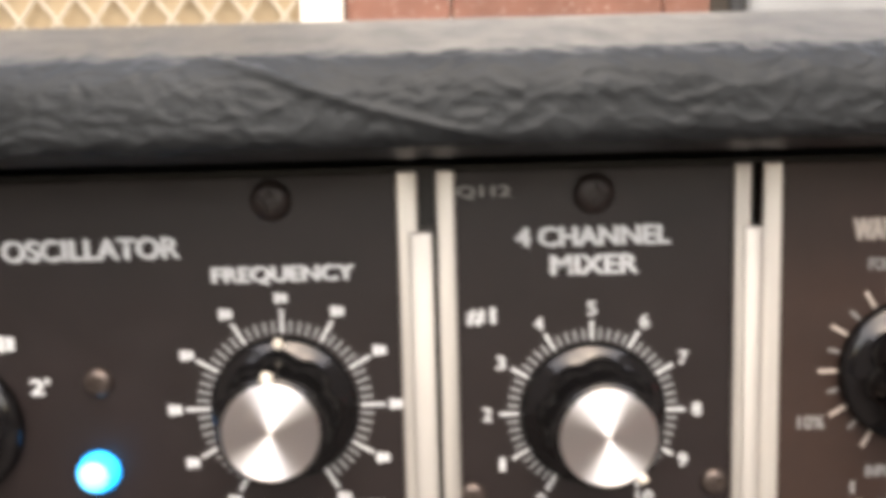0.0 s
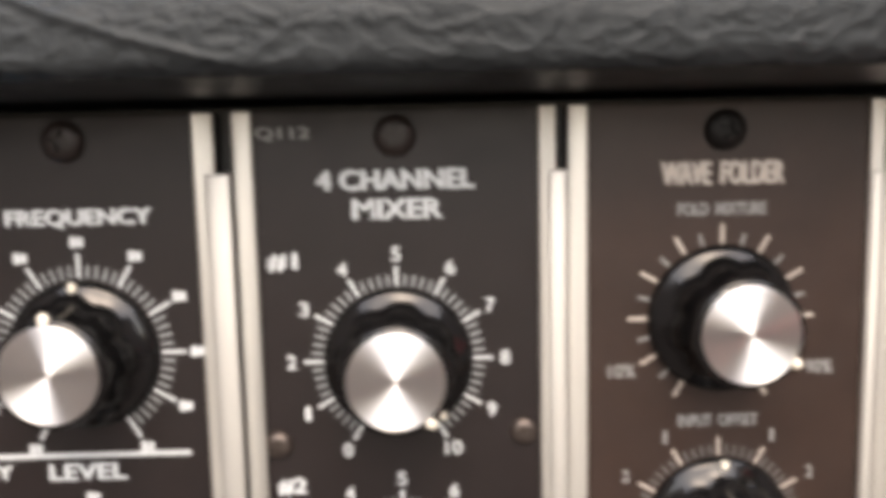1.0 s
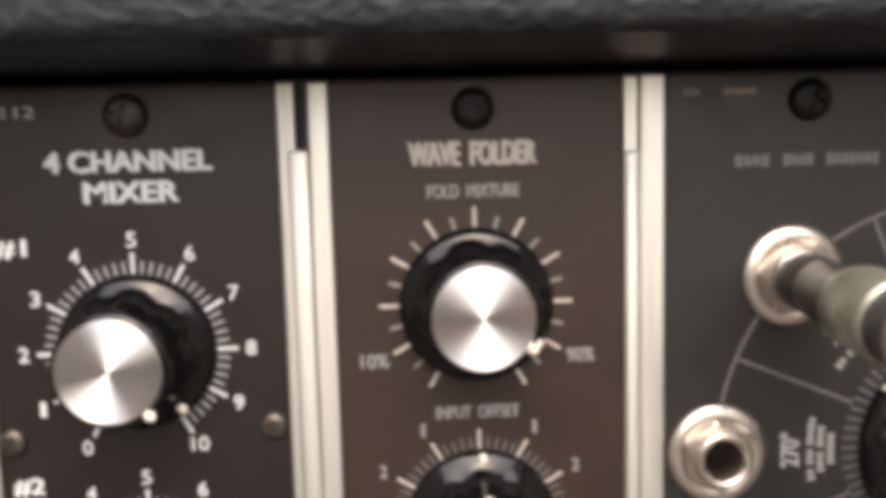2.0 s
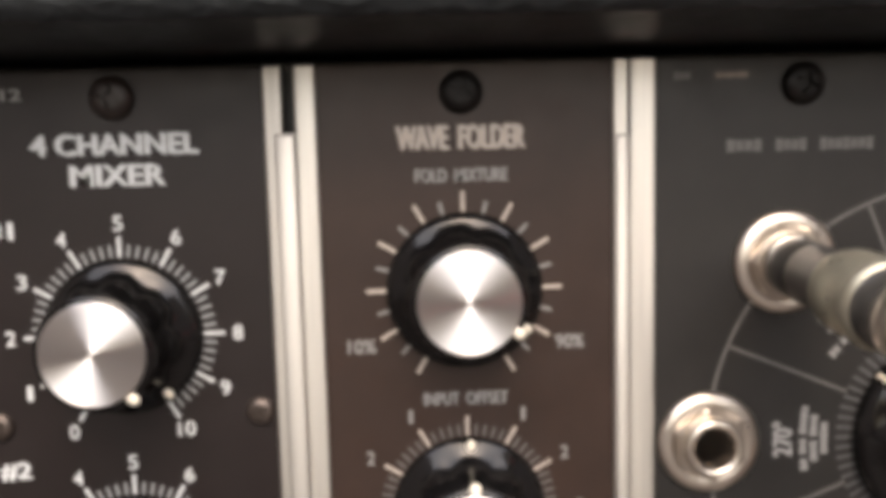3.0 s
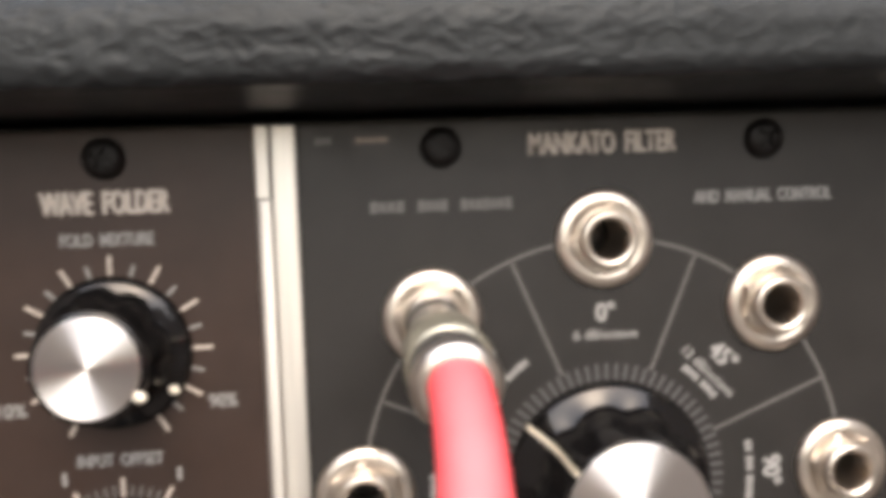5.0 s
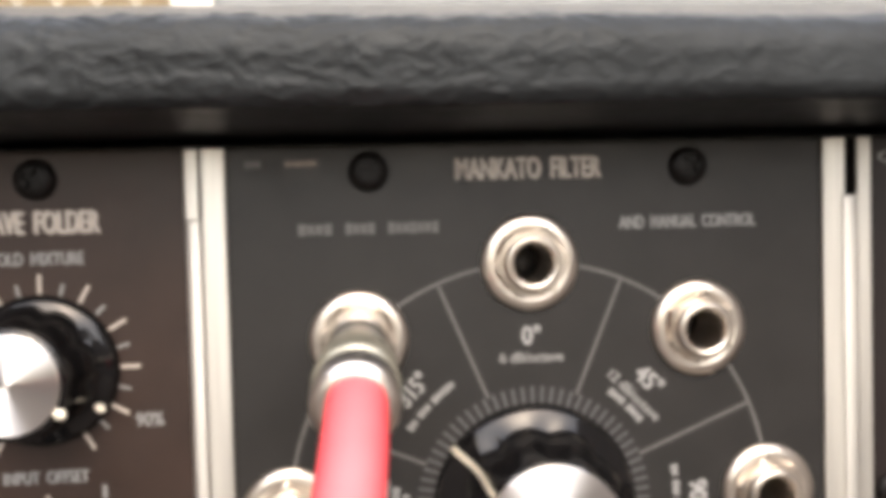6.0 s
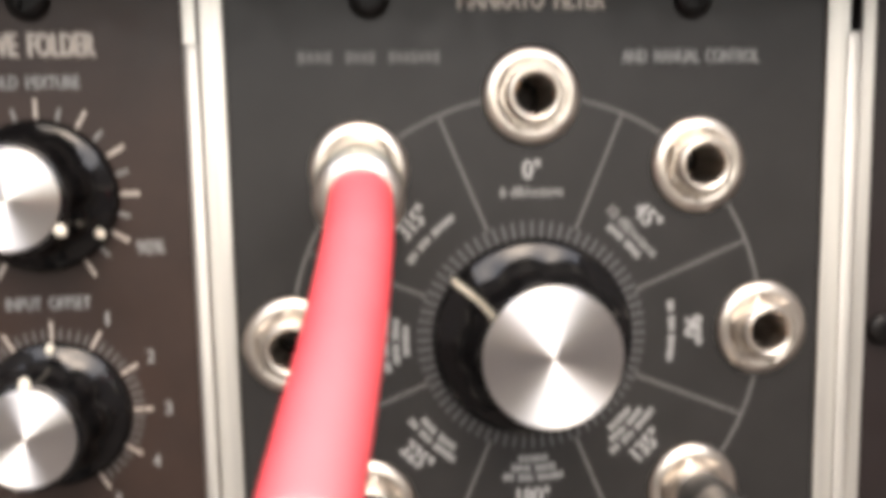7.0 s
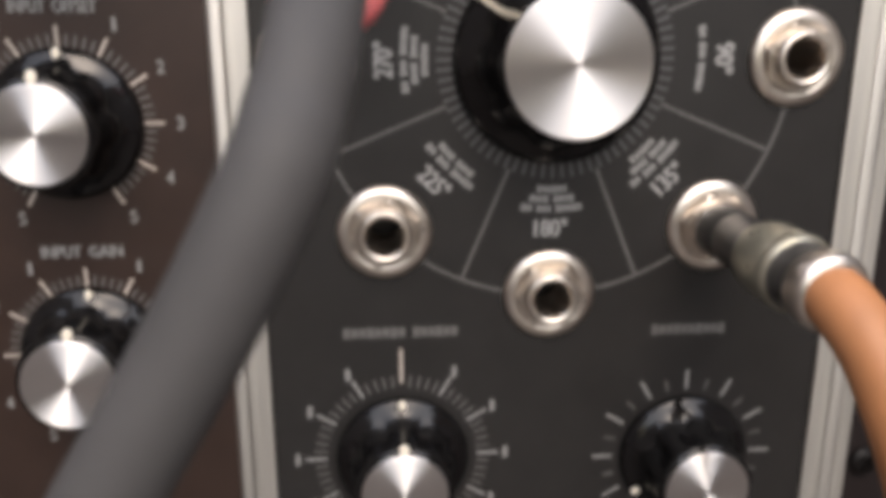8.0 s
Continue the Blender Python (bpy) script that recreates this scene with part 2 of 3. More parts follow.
def dial(x, z, parent, mat, minor_mat, r0, r1, rmaj, majors, minors, wmaj=0.55, wmin=0.42):
    """Printed scale round a knob: long marks at the angles given, short ones between."""
    for angles, me in ((majors, bar_mesh(r0, rmaj, wmaj, mat)), (minors, bar_mesh(r0, r1, wmin, minor_mat))):
        for a in angles:
            part("tick_mark", me, None, parent, "", pose(x * MM, 0, z * MM, 0, -a, 0))


# knob, jack and screw meshes, shared by all that are alike
SMALL = [(0, 0.0), (11.9, -0.05), (12.0, -0.7), (11.7, -1.5), (10.9, -1.9), (9.7, -2.5), (8.9, -3.6), (8.45, -5.1), (8.25, -6.8), (8.3, -9.2), (8.45, -11.0), (8.4, -11.9), (8.1, -12.5), (7.6, -12.7)]
BIG = [(0, 0.0), (16.9, -0.05), (17.0, -0.9), (16.6, -2.0), (15.6, -2.6), (14.0, -3.5), (12.9, -4.8), (12.3, -6.6), (12.0, -8.8), (11.8, -11.4), (11.6, -13.6), (11.4, -14.9), (11.0, -15.4)]


def knob_meshes(rows, top, cap_r, n):
    prof = [(r * MM, y * MM) for r, y in rows] + [(0, rows[-1][1] * MM)]
    hi = rows[-1][1]

    def lobes(y):
        k = max(0.0, min(1.0, (abs(y) / MM - 2.2) / 2.0)) * max(0.0, min(1.0, (abs(hi) - 0.8 - abs(y) / MM) / 1.6))
        return n, 0.9 * MM * k
    body = mesh_of("knob", lathe(prof, 144, lobes), gloss_black)
    c = [(0, hi), (cap_r, hi + 0.02), (cap_r, top + 0.18), (cap_r - 0.22, top), (cap_r * 0.5, top), (0.12, top), (0, top)]
    cap = mesh_of("cap", lathe([(r * MM, y * MM) for r, y in c], 96), spun_alu, False)
    return body, cap


small_knob, small_cap = knob_meshes(SMALL, -13.3, 7.3, 8)
big_knob, big_cap = knob_meshes(BIG, -16.1, 10.8, 9)


def rib(rows, width, pick):
    """A thin painted line that follows a knob's side, over the rows given."""
    bm = bmesh.new()
    pairs = []
    for i in pick:
        r, y = rows[i]
        pairs.append([bm.verts.new(((r + 0.16) * MM, y * MM - 0.00012, s * width * MM / 2)) for s in (-1, 1)])
    for a, b in zip(pairs, pairs[1:]):
        bm.faces.new((a[0], a[1], b[1], b[0]))
    bmesh.ops.solidify(bm, geom=bm.faces[:], thickness=0.0001)
    return bm




def bead(r, y, size):
    """A raised drop of paint on a knob, r from its axis at height y."""
    bm = bmesh.new()
    bmesh.ops.create_uvsphere(bm, u_segments=16, v_segments=10, radius=1, matrix=pose(r * MM, y * MM, 0) @ Matrix.Diagonal((1.15 * size * MM, 0.55 * MM, 0.85 * size * MM, 1)))
    return mesh_of("pointer", bm, pointer_mat)


small_rib_low, small_rib_top = bead(11.0, -2.0, 0.8), bead(8.05, -12.4, 1.0)
big_rib = mesh_of("pointer", rib(BIG, 0.95, range(2, 13)), pointer_mat, False)


def knob(x, z, parent, angle, big=False):
    k = part("knob", big_knob if big else small_knob, None, parent, "glossy black fluted knob with a flared skirt", pose(x * MM, -0.0002, z * MM, 0, -angle, 0))
    part("cap", big_cap if big else small_cap, None, k, "spun aluminium cap")
    for me in ([big_rib] if big else [small_rib_low, small_rib_top]):
        part("pointer", me, None, k, "cream pointer line")
    return k


WASHER = [(4.75, -0.02), (8.0, -0.02), (8.1, -0.35), (7.9, -0.8), (7.2, -1.2), (6.3, -1.35), (5.9, -1.3), (5.75, -1.15), (4.75, -1.1), (4.75, -0.02)]
BUSH = [(3.2, 9.0), (4.72, 9.0), (4.72, -3.2), (4.5, -3.75), (4.1, -4.05), (3.75, -4.0), (3.35, -3.75), (3.2, -3.3), (3.2, 9.0)]
washer_me = mesh_of("washer", lathe([(r * MM, y * MM) for r, y in WASHER], 56), nickel)
bush_me = mesh_of("bushing", lathe([(r * MM, y * MM) for r, y in BUSH], 48), nickel)
plug_me = mesh_of("socket_body", lathe([(0, 8.6 * MM), (3.19 * MM, 8.6 * MM), (3.19 * MM, 8.9 * MM), (0, 8.9 * MM)], 24), black_hole)


def nut_mesh():
    bm = bmesh.new()
    r0, r1, y0, y1 = 4.74, 6.05, -1.12, -2.25
    rows = []
    for r, y, hexed in ((r0, y0, 0), (r1, y0, 1), (r1, y1 + 0.35, 1), (r1 - 0.5, y1, 0.35), (r0 + 0.25, y1, 0), (r0, y1 + 0.1, 0)):
        ring = []
        for i in range(48):
            a = 2 * math.pi * i / 48
            k = math.cos(math.pi / 6) / math.cos((a + 0.3) % (math.pi / 3) - math.pi / 6)
            rr = r * (1 + hexed * (k - 1))
            ring.append(bm.verts.new((rr * math.cos(a) * MM, y * MM, rr * math.sin(a) * MM)))
        rows.append(ring)
    for a, b in zip(rows, rows[1:] + rows[:1]):
        for i in range(48):
            j = (i + 1) % 48
            bm.faces.new((a[i], b[i], b[j], a[j]))
    bmesh.ops.recalc_face_normals(bm, faces=bm.faces[:])
    return mesh_of("nut", bm, nickel, False)


nut_me = nut_mesh()
leaf_me = mesh_of("contact", box(-3.1 * MM, -2.3 * MM, 1.0 * MM, 7 * MM, -0.9 * MM, 0.9 * MM, 0.0002), brass)


def jack(x, z, parent, turn=0):
    j = part("jack", bush_me, None, parent, "nickel-plated phone jack socket", pose(x * MM, 0, z * MM, 0, turn, 0))
    part("washer", washer_me, None, j)
    part("nut", nut_me, None, j)
    part("contact", leaf_me, None, j, "brass spring contact")
    part("socket_body", plug_me, None, j, "black plastic inside")
    return j


def screw_mesh(name, mat, cut=1.0):
    """A pan-head screw with a cross recess cut into its top."""
    rows = [(0, 0.0), (3.3, 0.0), (3.3, -0.6), (3.2, -0.95), (3.0, -1.25), (2.7, -1.5), (2.4, -1.66), (2.0, -1.8), (1.6, -1.88), (0, -1.9)]
    head = new(name, mesh_of(name, lathe([(r * MM, y * MM) for r, y in rows], 48), mat))
    cross = bmesh.new()
    for w, h in ((1.75, 0.34), (0.34, 1.75), (0.75, 0.75)):
        box(-w * MM, w * MM, -3.0 * MM, (cut - 1.9) * MM, -h * MM, h * MM, bm=cross)
    cutter = new("cutter", mesh_of("cutter", cross, None, False))
    mod = head.modifiers.new("recess", "BOOLEAN")
    mod.object, mod.operation, mod.solver, mod.use_self = cutter, "DIFFERENCE", "EXACT", True
    me = bpy.data.meshes.new_from_object(head.evaluated_get(bpy.context.evaluated_depsgraph_get()))
    for p in me.polygons:
        p.use_smooth = -0.97 < p.normal.y < -0.05 and len(p.vertices) == 4
    for ob in (head, cutter):
        bpy.data.objects.remove(ob)
    return me


screw_dark = screw_mesh("screw", screw_mat, 1.0)
screw_dim = screw_mesh("screw", screw_bronze, 1.0)
screw_brown = screw_mesh("screw", screw_worn, 0.9)


def screw(x, z, parent, me, turn=20, size=1.0):
    s = part("screw", me, None, parent, "cross-head panel screw", pose(x * MM, 0.0002, z * MM, 0, turn, 0))
    s.scale = (size, size, size)


TOP, BOTTOM = 248.9, 27.0


def module(name, x0, x1, mat, label, holes=(), left=2.9, right=2.9):
    """A faceplate with bare metal edges. x0, x1: its sides in mm."""
    bm = box(x0 * MM, x1 * MM, 0, 3.0 * MM, BOTTOM * MM, TOP * MM, 0.0003, 1)
    ob = thing(name, bm, mat, label, "synth module", "modules in the cabinet")
    if holes:
        cut = bmesh.new()
        for hx, hz in holes:
            bmesh.ops.create_cone(cut, cap_ends=True, segments=32, radius1=4.76 * MM, radius2=4.76 * MM, depth=0.02, matrix=pose(hx * MM, 0, hz * MM, 90))
        cutter = new("cutter", mesh_of("cutter", cut, None, False))
        mod = ob.modifiers.new("holes", "BOOLEAN")
        mod.object, mod.operation, mod.solver = cutter, "DIFFERENCE", "EXACT"
        dg = bpy.context.evaluated_depsgraph_get()
        me = bpy.data.meshes.new_from_object(ob.evaluated_get(dg))
        ob.modifiers.clear()
        ob.data = me
        bpy.data.objects.remove(cutter)
    for a, b in ((x0, x0 + left), (x1 - right, x1)):
        part("edge_strip", box(a * MM, b * MM, -0.9 * MM, -0.02 * MM, BOTTOM * MM, TOP * MM, 0.00028, 2), alu, ob, "bare brushed aluminium edge")
    return ob


# ---- cabinet ----
XL, XR = -0.300, 0.190


def header_rail():
    """Padded vinyl over a rounded board: wrinkled skin with one long crease."""
    prof = [(200, 251.0), (60, 251.0), (14, 251.0), (4, 251.0), (-4, 251.0), (-8, 251.0), (-13, 251.3), (-17, 251.85), (-18.6, 252.1)]
    for i in range(17):
        a = radians(-80 - 100 * i / 16)
        prof.append((-20.3 + 3.0 * math.cos(a), 255.2 + 3.0 * math.sin(a)))
    for i in range(1, 9):
        prof.append((-23.3, 255.2 + 3.6 * i / 9))
    for i in range(25):
        a = radians(180 - 76 * i / 24)
        prof.append((-16.3 + 7.0 * math.cos(a), 258.8 + 7.0 * math.sin(a)))
    prof += [(-15, 266.5), (-10, 268.1), (-5, 269.7), (0, 271.3), (5, 272.8), (9, 273.8), (14, 274.6), (22, 275.2), (40, 275.6), (80, 275.6), (160, 275.6), (230, 275.6)]
    bm = bmesh.new()
    nx = 980
    arc = [-219.8]
    for (a, b), (c, d) in zip(prof, prof[1:]):
        arc.append(arc[-1] + math.hypot(c - a, d - b))
    grid = []
    for i in range(nx + 1):
        x = (XL + (XR - XL) * i / nx) * 1000
        col = []
        calm = 1.0 - 0.7 * max(0.0, min(1.0, (x + 10) / 40))
        for k, (y, z) in enumerate(prof):
            v = arc[k]
            y0, z0 = prof[max(k - 1, 0)]
            y1, z1 = prof[min(k + 1, len(prof) - 1)]
            ln = math.hypot(y1 - y0, z1 - z0)
            ny, nz = (z0 - z1) / ln, (y1 - y0) / ln
            h = 0.0
            fade = max(0.0, min(1.0, (v + 1) / 4, (30 - v) / 8))
            if fade > 0:
                wx = x + 2.6 * noise.noise((x / 7, v / 6, 3.1)) + 1.0 * noise.noise((x / 2.6, v / 2.6, 4.4))
                wv = v - 0.10 * x + 2.4 * noise.noise((x / 8, v / 6, 7.7)) + 0.8 * noise.noise((x / 2.4, v / 2.4, 8.8))
                a1 = 1 - abs(noise.noise((wx / 8.5, wv / 3.6, 0.0))) * 3.0
                a2 = 1 - abs(noise.noise((wx / 4.2, wv / 2.1, 5.0))) * 3.0
                a4 = 1 - abs(noise.noise((wx / 4.5, (wv + 0.5 * x) / 3.0, 15.0))) * 3.6
                a3 = noise.noise((wx / 1.8, wv / 1.1, 9.0))
                h = fade * calm * (0.20 * max(0, a1) ** 2 + 0.16 * max(0, a2) ** 2 + 0.14 * max(0, a4) ** 2 + 0.13 * a3 - 0.17)
                h += fade * 0.5 * noise.noise((x / 45, v / 10, 2.0))
                u = (x + 181.0) / 33.0
                if -0.2 < u < 1.04:
                    line = 14.3 - 10.4 * u - 0.9 * math.sin(3.1 * u)
                    d = (v - line) / 0.65
                    edge = max(0, min(1, (u + 0.2) * 4, (1.04 - u) * 6))
                    h += edge * 0.6 * math.exp(-(d / (0.75 if d > 0 else 1.15)) ** 2)
            col.append(bm.verts.new((x * MM, (y + h * ny) * MM, (z + h * nz) * MM)))
        grid.append(col)
    for a, b in zip(grid, grid[1:]):
        for k in range(len(prof) - 1):
            bm.faces.new((a[k], a[k + 1], b[k + 1], b[k]))
    bmesh.ops.recalc_face_normals(bm, faces=bm.faces[:])
    return bm


cabinet = tagged(new("synthesizer_cabinet"), "black vinyl-covered cabinet holding a row of synth modules", "cabinet")
part("header_rail", header_rail(), vinyl, cabinet, "padded wrinkled black vinyl top rail", smooth=True)
part("back_panel", box(XL, XR, 0.20, 0.212, 0.004, 0.2690, 0.001), vinyl, cabinet)
part("bottom_rail", box(XL, XR, -0.02, 0.2, 0.004, 0.0262, 0.004, 3), vinyl, cabinet)
for x0 in (XL - 0.018, XR):
    part("side_panel", box(x0, x0 + 0.018, -0.022, 0.23, 0.0, 0.2660, 0.005, 3), vinyl, cabinet)
part("mounting_rail", box(XL, XR, 0.0042, 0.014, 0.2386, 0.2500, 0.0005), dark_metal, cabinet, "dark metal rail behind the panels")
part("mounting_rail", box(XL, XR, 0.0042, 0.014, 0.0272, 0.0380, 0.0005), dark_metal, cabinet)


# ---- modules ----
TICKS11 = [240 - 30 * k for k in range(11)]                       # from 0 to 10, clockwise
MINOR11 = [240 - 6 * k for k in range(51) if k % 5]


def numbered_dial(x, z, parent, names, mat, rn, size, r0=12.1, r1=14.0, rmaj=15.2):
    dial(x, z, parent, mat, mid_ink, r0, r1, rmaj, TICKS11, MINOR11)
    for a, s in zip(TICKS11, names):
        if not s:
            continue
        px, pz = x + rn * math.cos(radians(a)), z + rn * math.sin(radians(a))
        if s == "bar":
            word_bars(px * MM, pz * MM, [2.2 * MM], 1.7 * MM, 0, parent, mat)
        else:
            lettering(s, px * MM, pz * MM, size * (0.62 if len(s) == 1 and s != "1" else 0.35 if s == "1" else 1.15) * MM, size * MM, parent, mat, name="numeral", bold=0.015)


# oscillator
osc = module("oscillator_module", -265.0, -158.0, black_panel, "black oscillator panel with white lettering and blue lamp", left=3.2, right=3.2)
lettering("OSCILLATOR", -210.2 * MM, 237.8 * MM, 28.0 * MM, 3.4 * MM, osc, white_ink, bold=0.062)
lettering("FREQUENCY", -179.8 * MM, 232.9 * MM, 22.6 * MM, 2.9 * MM, osc, white_ink, bold=0.062)
numbered_dial(-180.4, 211.2, osc, ["bar"] * 11, white_ink, 18.0, 2.0, 12.3, 14.4, 16.2)
knob(-180.4, 211.2, osc, 92)
screw(-181.2, 244.9, osc, screw_dim, 15)
screw(-238.0, 244.9, osc, screw_dim, 40)
screw(-210.5, 216.2, osc, screw_brown, 70, 0.74)
lettering("2'", -220.0 * MM, 215.7 * MM, 3.0 * MM, 2.7 * MM, osc, white_ink)
word_bars(-225.0 * MM, 222.9 * MM, [3.0 * MM], 2.6 * MM, 0, osc, white_ink)
knob(-234.9, 209.4, osc, 70)
bezel = part("lamp", lathe([(0, 0.0), (3.3 * MM, 0), (3.3 * MM, -0.5 * MM), (3.1 * MM, -1.6 * MM), (2.4 * MM, -2.8 * MM), (1.3 * MM, -3.5 * MM), (0, -3.7 * MM)], 32), led_glow, osc, "lit blue indicator lamp", pose(-211.3 * MM, 0, 201.3 * MM), True)
part("lamp_core", lathe([(0, -2.0 * MM), (2.45 * MM, -2.0 * MM), (2.42 * MM, -2.85 * MM), (1.35 * MM, -3.6 * MM), (0, -3.85 * MM)], 24), led_core_mat, bezel, "pale lit core", smooth=True)
bm = bmesh.new()
flat(bm, -214.0 * MM, 194.4 * MM, 99 * MM, 0.75 * MM)
flat(bm, -263.3 * MM, 170 * MM, 0.6 * MM, 48 * MM)
part("printed_frame", bm, white_ink, osc)
lettering("LEVEL", -181.3 * MM, 191.6 * MM, 12.3 * MM, 2.7 * MM, osc, white_ink)
lettering("FREQUENCY", -204.5 * MM, 191.6 * MM, 22.0 * MM, 2.7 * MM, osc, white_ink)
numbered_dial(-180.8, 169.8, osc, ["bar"] * 11, white_ink, 17.4, 2.0)
knob(-180.8, 169.8, osc, 200)

# mixer
mix = module("mixer_module", -155.0, -104.9, black_panel, "black four channel mixer panel with white lettering", left=2.9, right=2.6)
lettering("Q112", -147.4 * MM, 245.3 * MM, 8.4 * MM, 2.1 * MM, mix, grey_ink)
lettering("4 CHANNEL", -130.0 * MM, 237.9 * MM, 24.6 * MM, 3.1 * MM, mix, white_ink, bold=0.062)
lettering("MIXER", -129.8 * MM, 233.3 * MM, 13.9 * MM, 3.1 * MM, mix, white_ink, bold=0.062)
NUM = [str(k) for k in range(11)]
for k in range(4):
    z = 208.9 - 37.2 * k
    lettering("#%d" % (k + 1), -148.3 * MM, (225.2 - 37.2 * k) * MM, 4.6 * MM, 2.9 * MM, mix, white_ink)
    numbered_dial(-130.3, z, mix, NUM, white_ink, 17.2, 2.3)
    knob(-130.3, z, mix, (-52, 60, -60, 150)[k])
screw(-129.9, 244.7, mix, screw_dim, 10)
screw(-150.2, 195.2, mix, screw_brown, 30, 0.68)
screw(-110.2, 196.4, mix, screw_brown, 60, 0.68)

# wave folder
fold = module("wave_folder_module", -102.9, -53.0, brown_panel, "brownish black wave folder panel with cream lettering", left=3.0, right=2.2)
lettering("WAVE  FOLDER", -78.3 * MM, 237.8 * MM, 19.2 * MM, 3.6 * MM, fold, cream_ink, bold=0.062)
lettering("FOLD  MIXTURE", -78.3 * MM, 232.1 * MM, 14.0 * MM, 2.0 * MM, fold, grey_ink)
screw(-78.1, 244.5, fold, screw_dark, 25)
dial(-78.2, 214.6, fold, cream_ink, grey_ink, 12.0, 13.9, 15.0, TICKS11, [240 - 15 - 30 * k for k in range(10)], 0.55, 0.5)
lettering("10%", -94.2 * MM, 206.0 * MM, 4.3 * MM, 2.2 * MM, fold, grey_ink, bold=0.02)
lettering("90%", -62.0 * MM, 206.0 * MM, 4.3 * MM, 2.2 * MM, fold, grey_ink, bold=0.02)
knob(-78.2, 214.5, fold, -33)
for z, words, ang in ((179.4, "INPUT  OFFSET", 88), (140.4, "INPUT  GAIN", 86)):
    lettering(words, -78.3 * MM, (z + 18.0) * MM, 13.0 * MM, 2.0 * MM, fold, grey_ink)
    dial(-78.2, z, fold, cream_ink, dim_ink, 12.0, 13.9, 15.1, TICKS11, MINOR11, 0.5, 0.42)
    for k, a in enumerate(TICKS11):
        if k != 5:
            lettering(str(abs(k - 5)), (-78.2 + 17.6 * math.cos(radians(a))) * MM, (z + 17.6 * math.sin(radians(a))) * MM, (0.55 if abs(k - 5) == 1 else 1.1) * MM, 2.1 * MM, fold, grey_ink, name="numeral", bold=0.02)
    knob(-78.2, z, fold, ang)
knob(-78.2, 101.5, fold, 120)

# filter
ZC, R = 189.0, 40.2
JACKS = [(R * math.cos(radians(a)), ZC + R * math.sin(radians(a))) for a in range(0, 360, 45)]
filt = module("filter_module", -52.7, 54.3, grey_panel, "charcoal filter panel with a ring of eight jacks", JACKS, left=3.8, right=3.9)
lettering("MANKATO  FILTER", 0.2 * MM, 244.8 * MM, 24.0 * MM, 3.5 * MM, filt, cream_ink)
word_bars(-26.3 * MM, 235.5 * MM, [5.6 * MM, 4.9 * MM, 8.4 * MM], 1.9 * MM, 2.0 * MM, filt, dim_ink)
lettering("AND  MANUAL  CONTROL", 27.0 * MM, 235.4 * MM, 23.4 * MM, 2.1 * MM, filt, grey_ink)
word_bars(-44.6 * MM, 246.2 * MM, [2.6 * MM], 1.3 * MM, 0, filt, dim_ink)
word_bars(-37.0 * MM, 246.2 * MM, [5.0 * MM], 0.9 * MM, 0, filt, screw_worn)
screw(-26.1, 244.7, filt, screw_dark, 20)
screw(27.1, 244.6, filt, screw_dark, 50)
for k, (jx, jz) in enumerate(JACKS):
    jack(jx, jz, filt, 17 * k)
# the printed circle, broken by the jacks, and its spokes
for k in range(8):
    bm = bmesh.new()
    a0, a1 = 45 * k + 10.2, 45 * k + 34.8
    n = 14
    rows = []
    for i in range(n + 1):
        a = radians(a0 + (a1 - a0) * i / n)
        rows.append([bm.verts.new((r * math.cos(a) * MM, FACE, r * math.sin(a) * MM)) for r in (R - 0.26, R + 0.26)])
    for a, b in zip(rows, rows[1:]):
        bm.faces.new((a[0], a[1], b[1], b[0]))
    part("printed_arc", bm, dim_ink, filt, "", pose(0, 0, ZC * MM))
spoke = bar_mesh(19.4, R - 0.4, 0.5, dim_ink)
for k in range(8):
    part("printed_spoke", spoke, None, filt, "", pose(0, 0, ZC * MM, 0, 22.5 + 45 * k, 0))
dial(0, ZC, filt, faint_ink, faint_ink, 16.2, 19.6, 19.6, [5.0 * k for k in range(72)], [], 0.6)
for k, (s, subs) in enumerate((("0\u00b0", 1), ("45\u00b0", 2), ("90\u00b0", 1), ("135\u00b0", 3), ("180\u00b0", 3), ("225\u00b0", 2), ("270\u00b0", 3), ("315\u00b0", 1))):
    a = 90 - 45 * k
    low = k in (3, 4, 5)
    turn = 45 * k if not low else 45 * k - 180
    w = {2: 3.0, 3: 4.9, 4: 5.6}[len(s)]
    rn = 28.2
    lettering(s, rn * math.cos(radians(a)) * MM, (ZC + rn * math.sin(radians(a))) * MM, w * MM, 3.2 * MM, filt, label_ink, turn, bold=0.03)
    for i in range(subs):
        if i == 0 and k < 2:
            rs = 24.5
            lettering(("6 dB/octave", "12 dB/octave")[k], rs * math.cos(radians(a)) * MM, (ZC + rs * math.sin(radians(a))) * MM, (10.6, 11.4)[k] * MM, 1.7 * MM, filt, grey_ink, turn, bold=0.02)
            continue
        rs = 22.4 if k == 1 else 24.3 - 1.7 * i + (0.0 if subs == 1 else 0.6)
        widths = [2.0 * MM, 2.6 * MM, 4.6 * MM] if i == 0 else [3.4 * MM, 3.6 * MM] if i == 1 else [5.2 * MM]
        word_bars(rs * math.cos(radians(a)) * MM, (ZC + rs * math.sin(radians(a))) * MM, widths, 1.25 * MM, 0.7 * MM, filt, grey_ink, -turn, 14.0 if not low else -14.0)
knob(0, ZC, filt, 143, True)
word_bars(-26.0 * MM, 142.4 * MM, [11.0 * MM, 8.0 * MM], 2.0 * MM, 1.2 * MM, filt, dim_ink)
word_bars(25.8 * MM, 141.4 * MM, [13.6 * MM], 2.0 * MM, 0, filt, dim_ink)
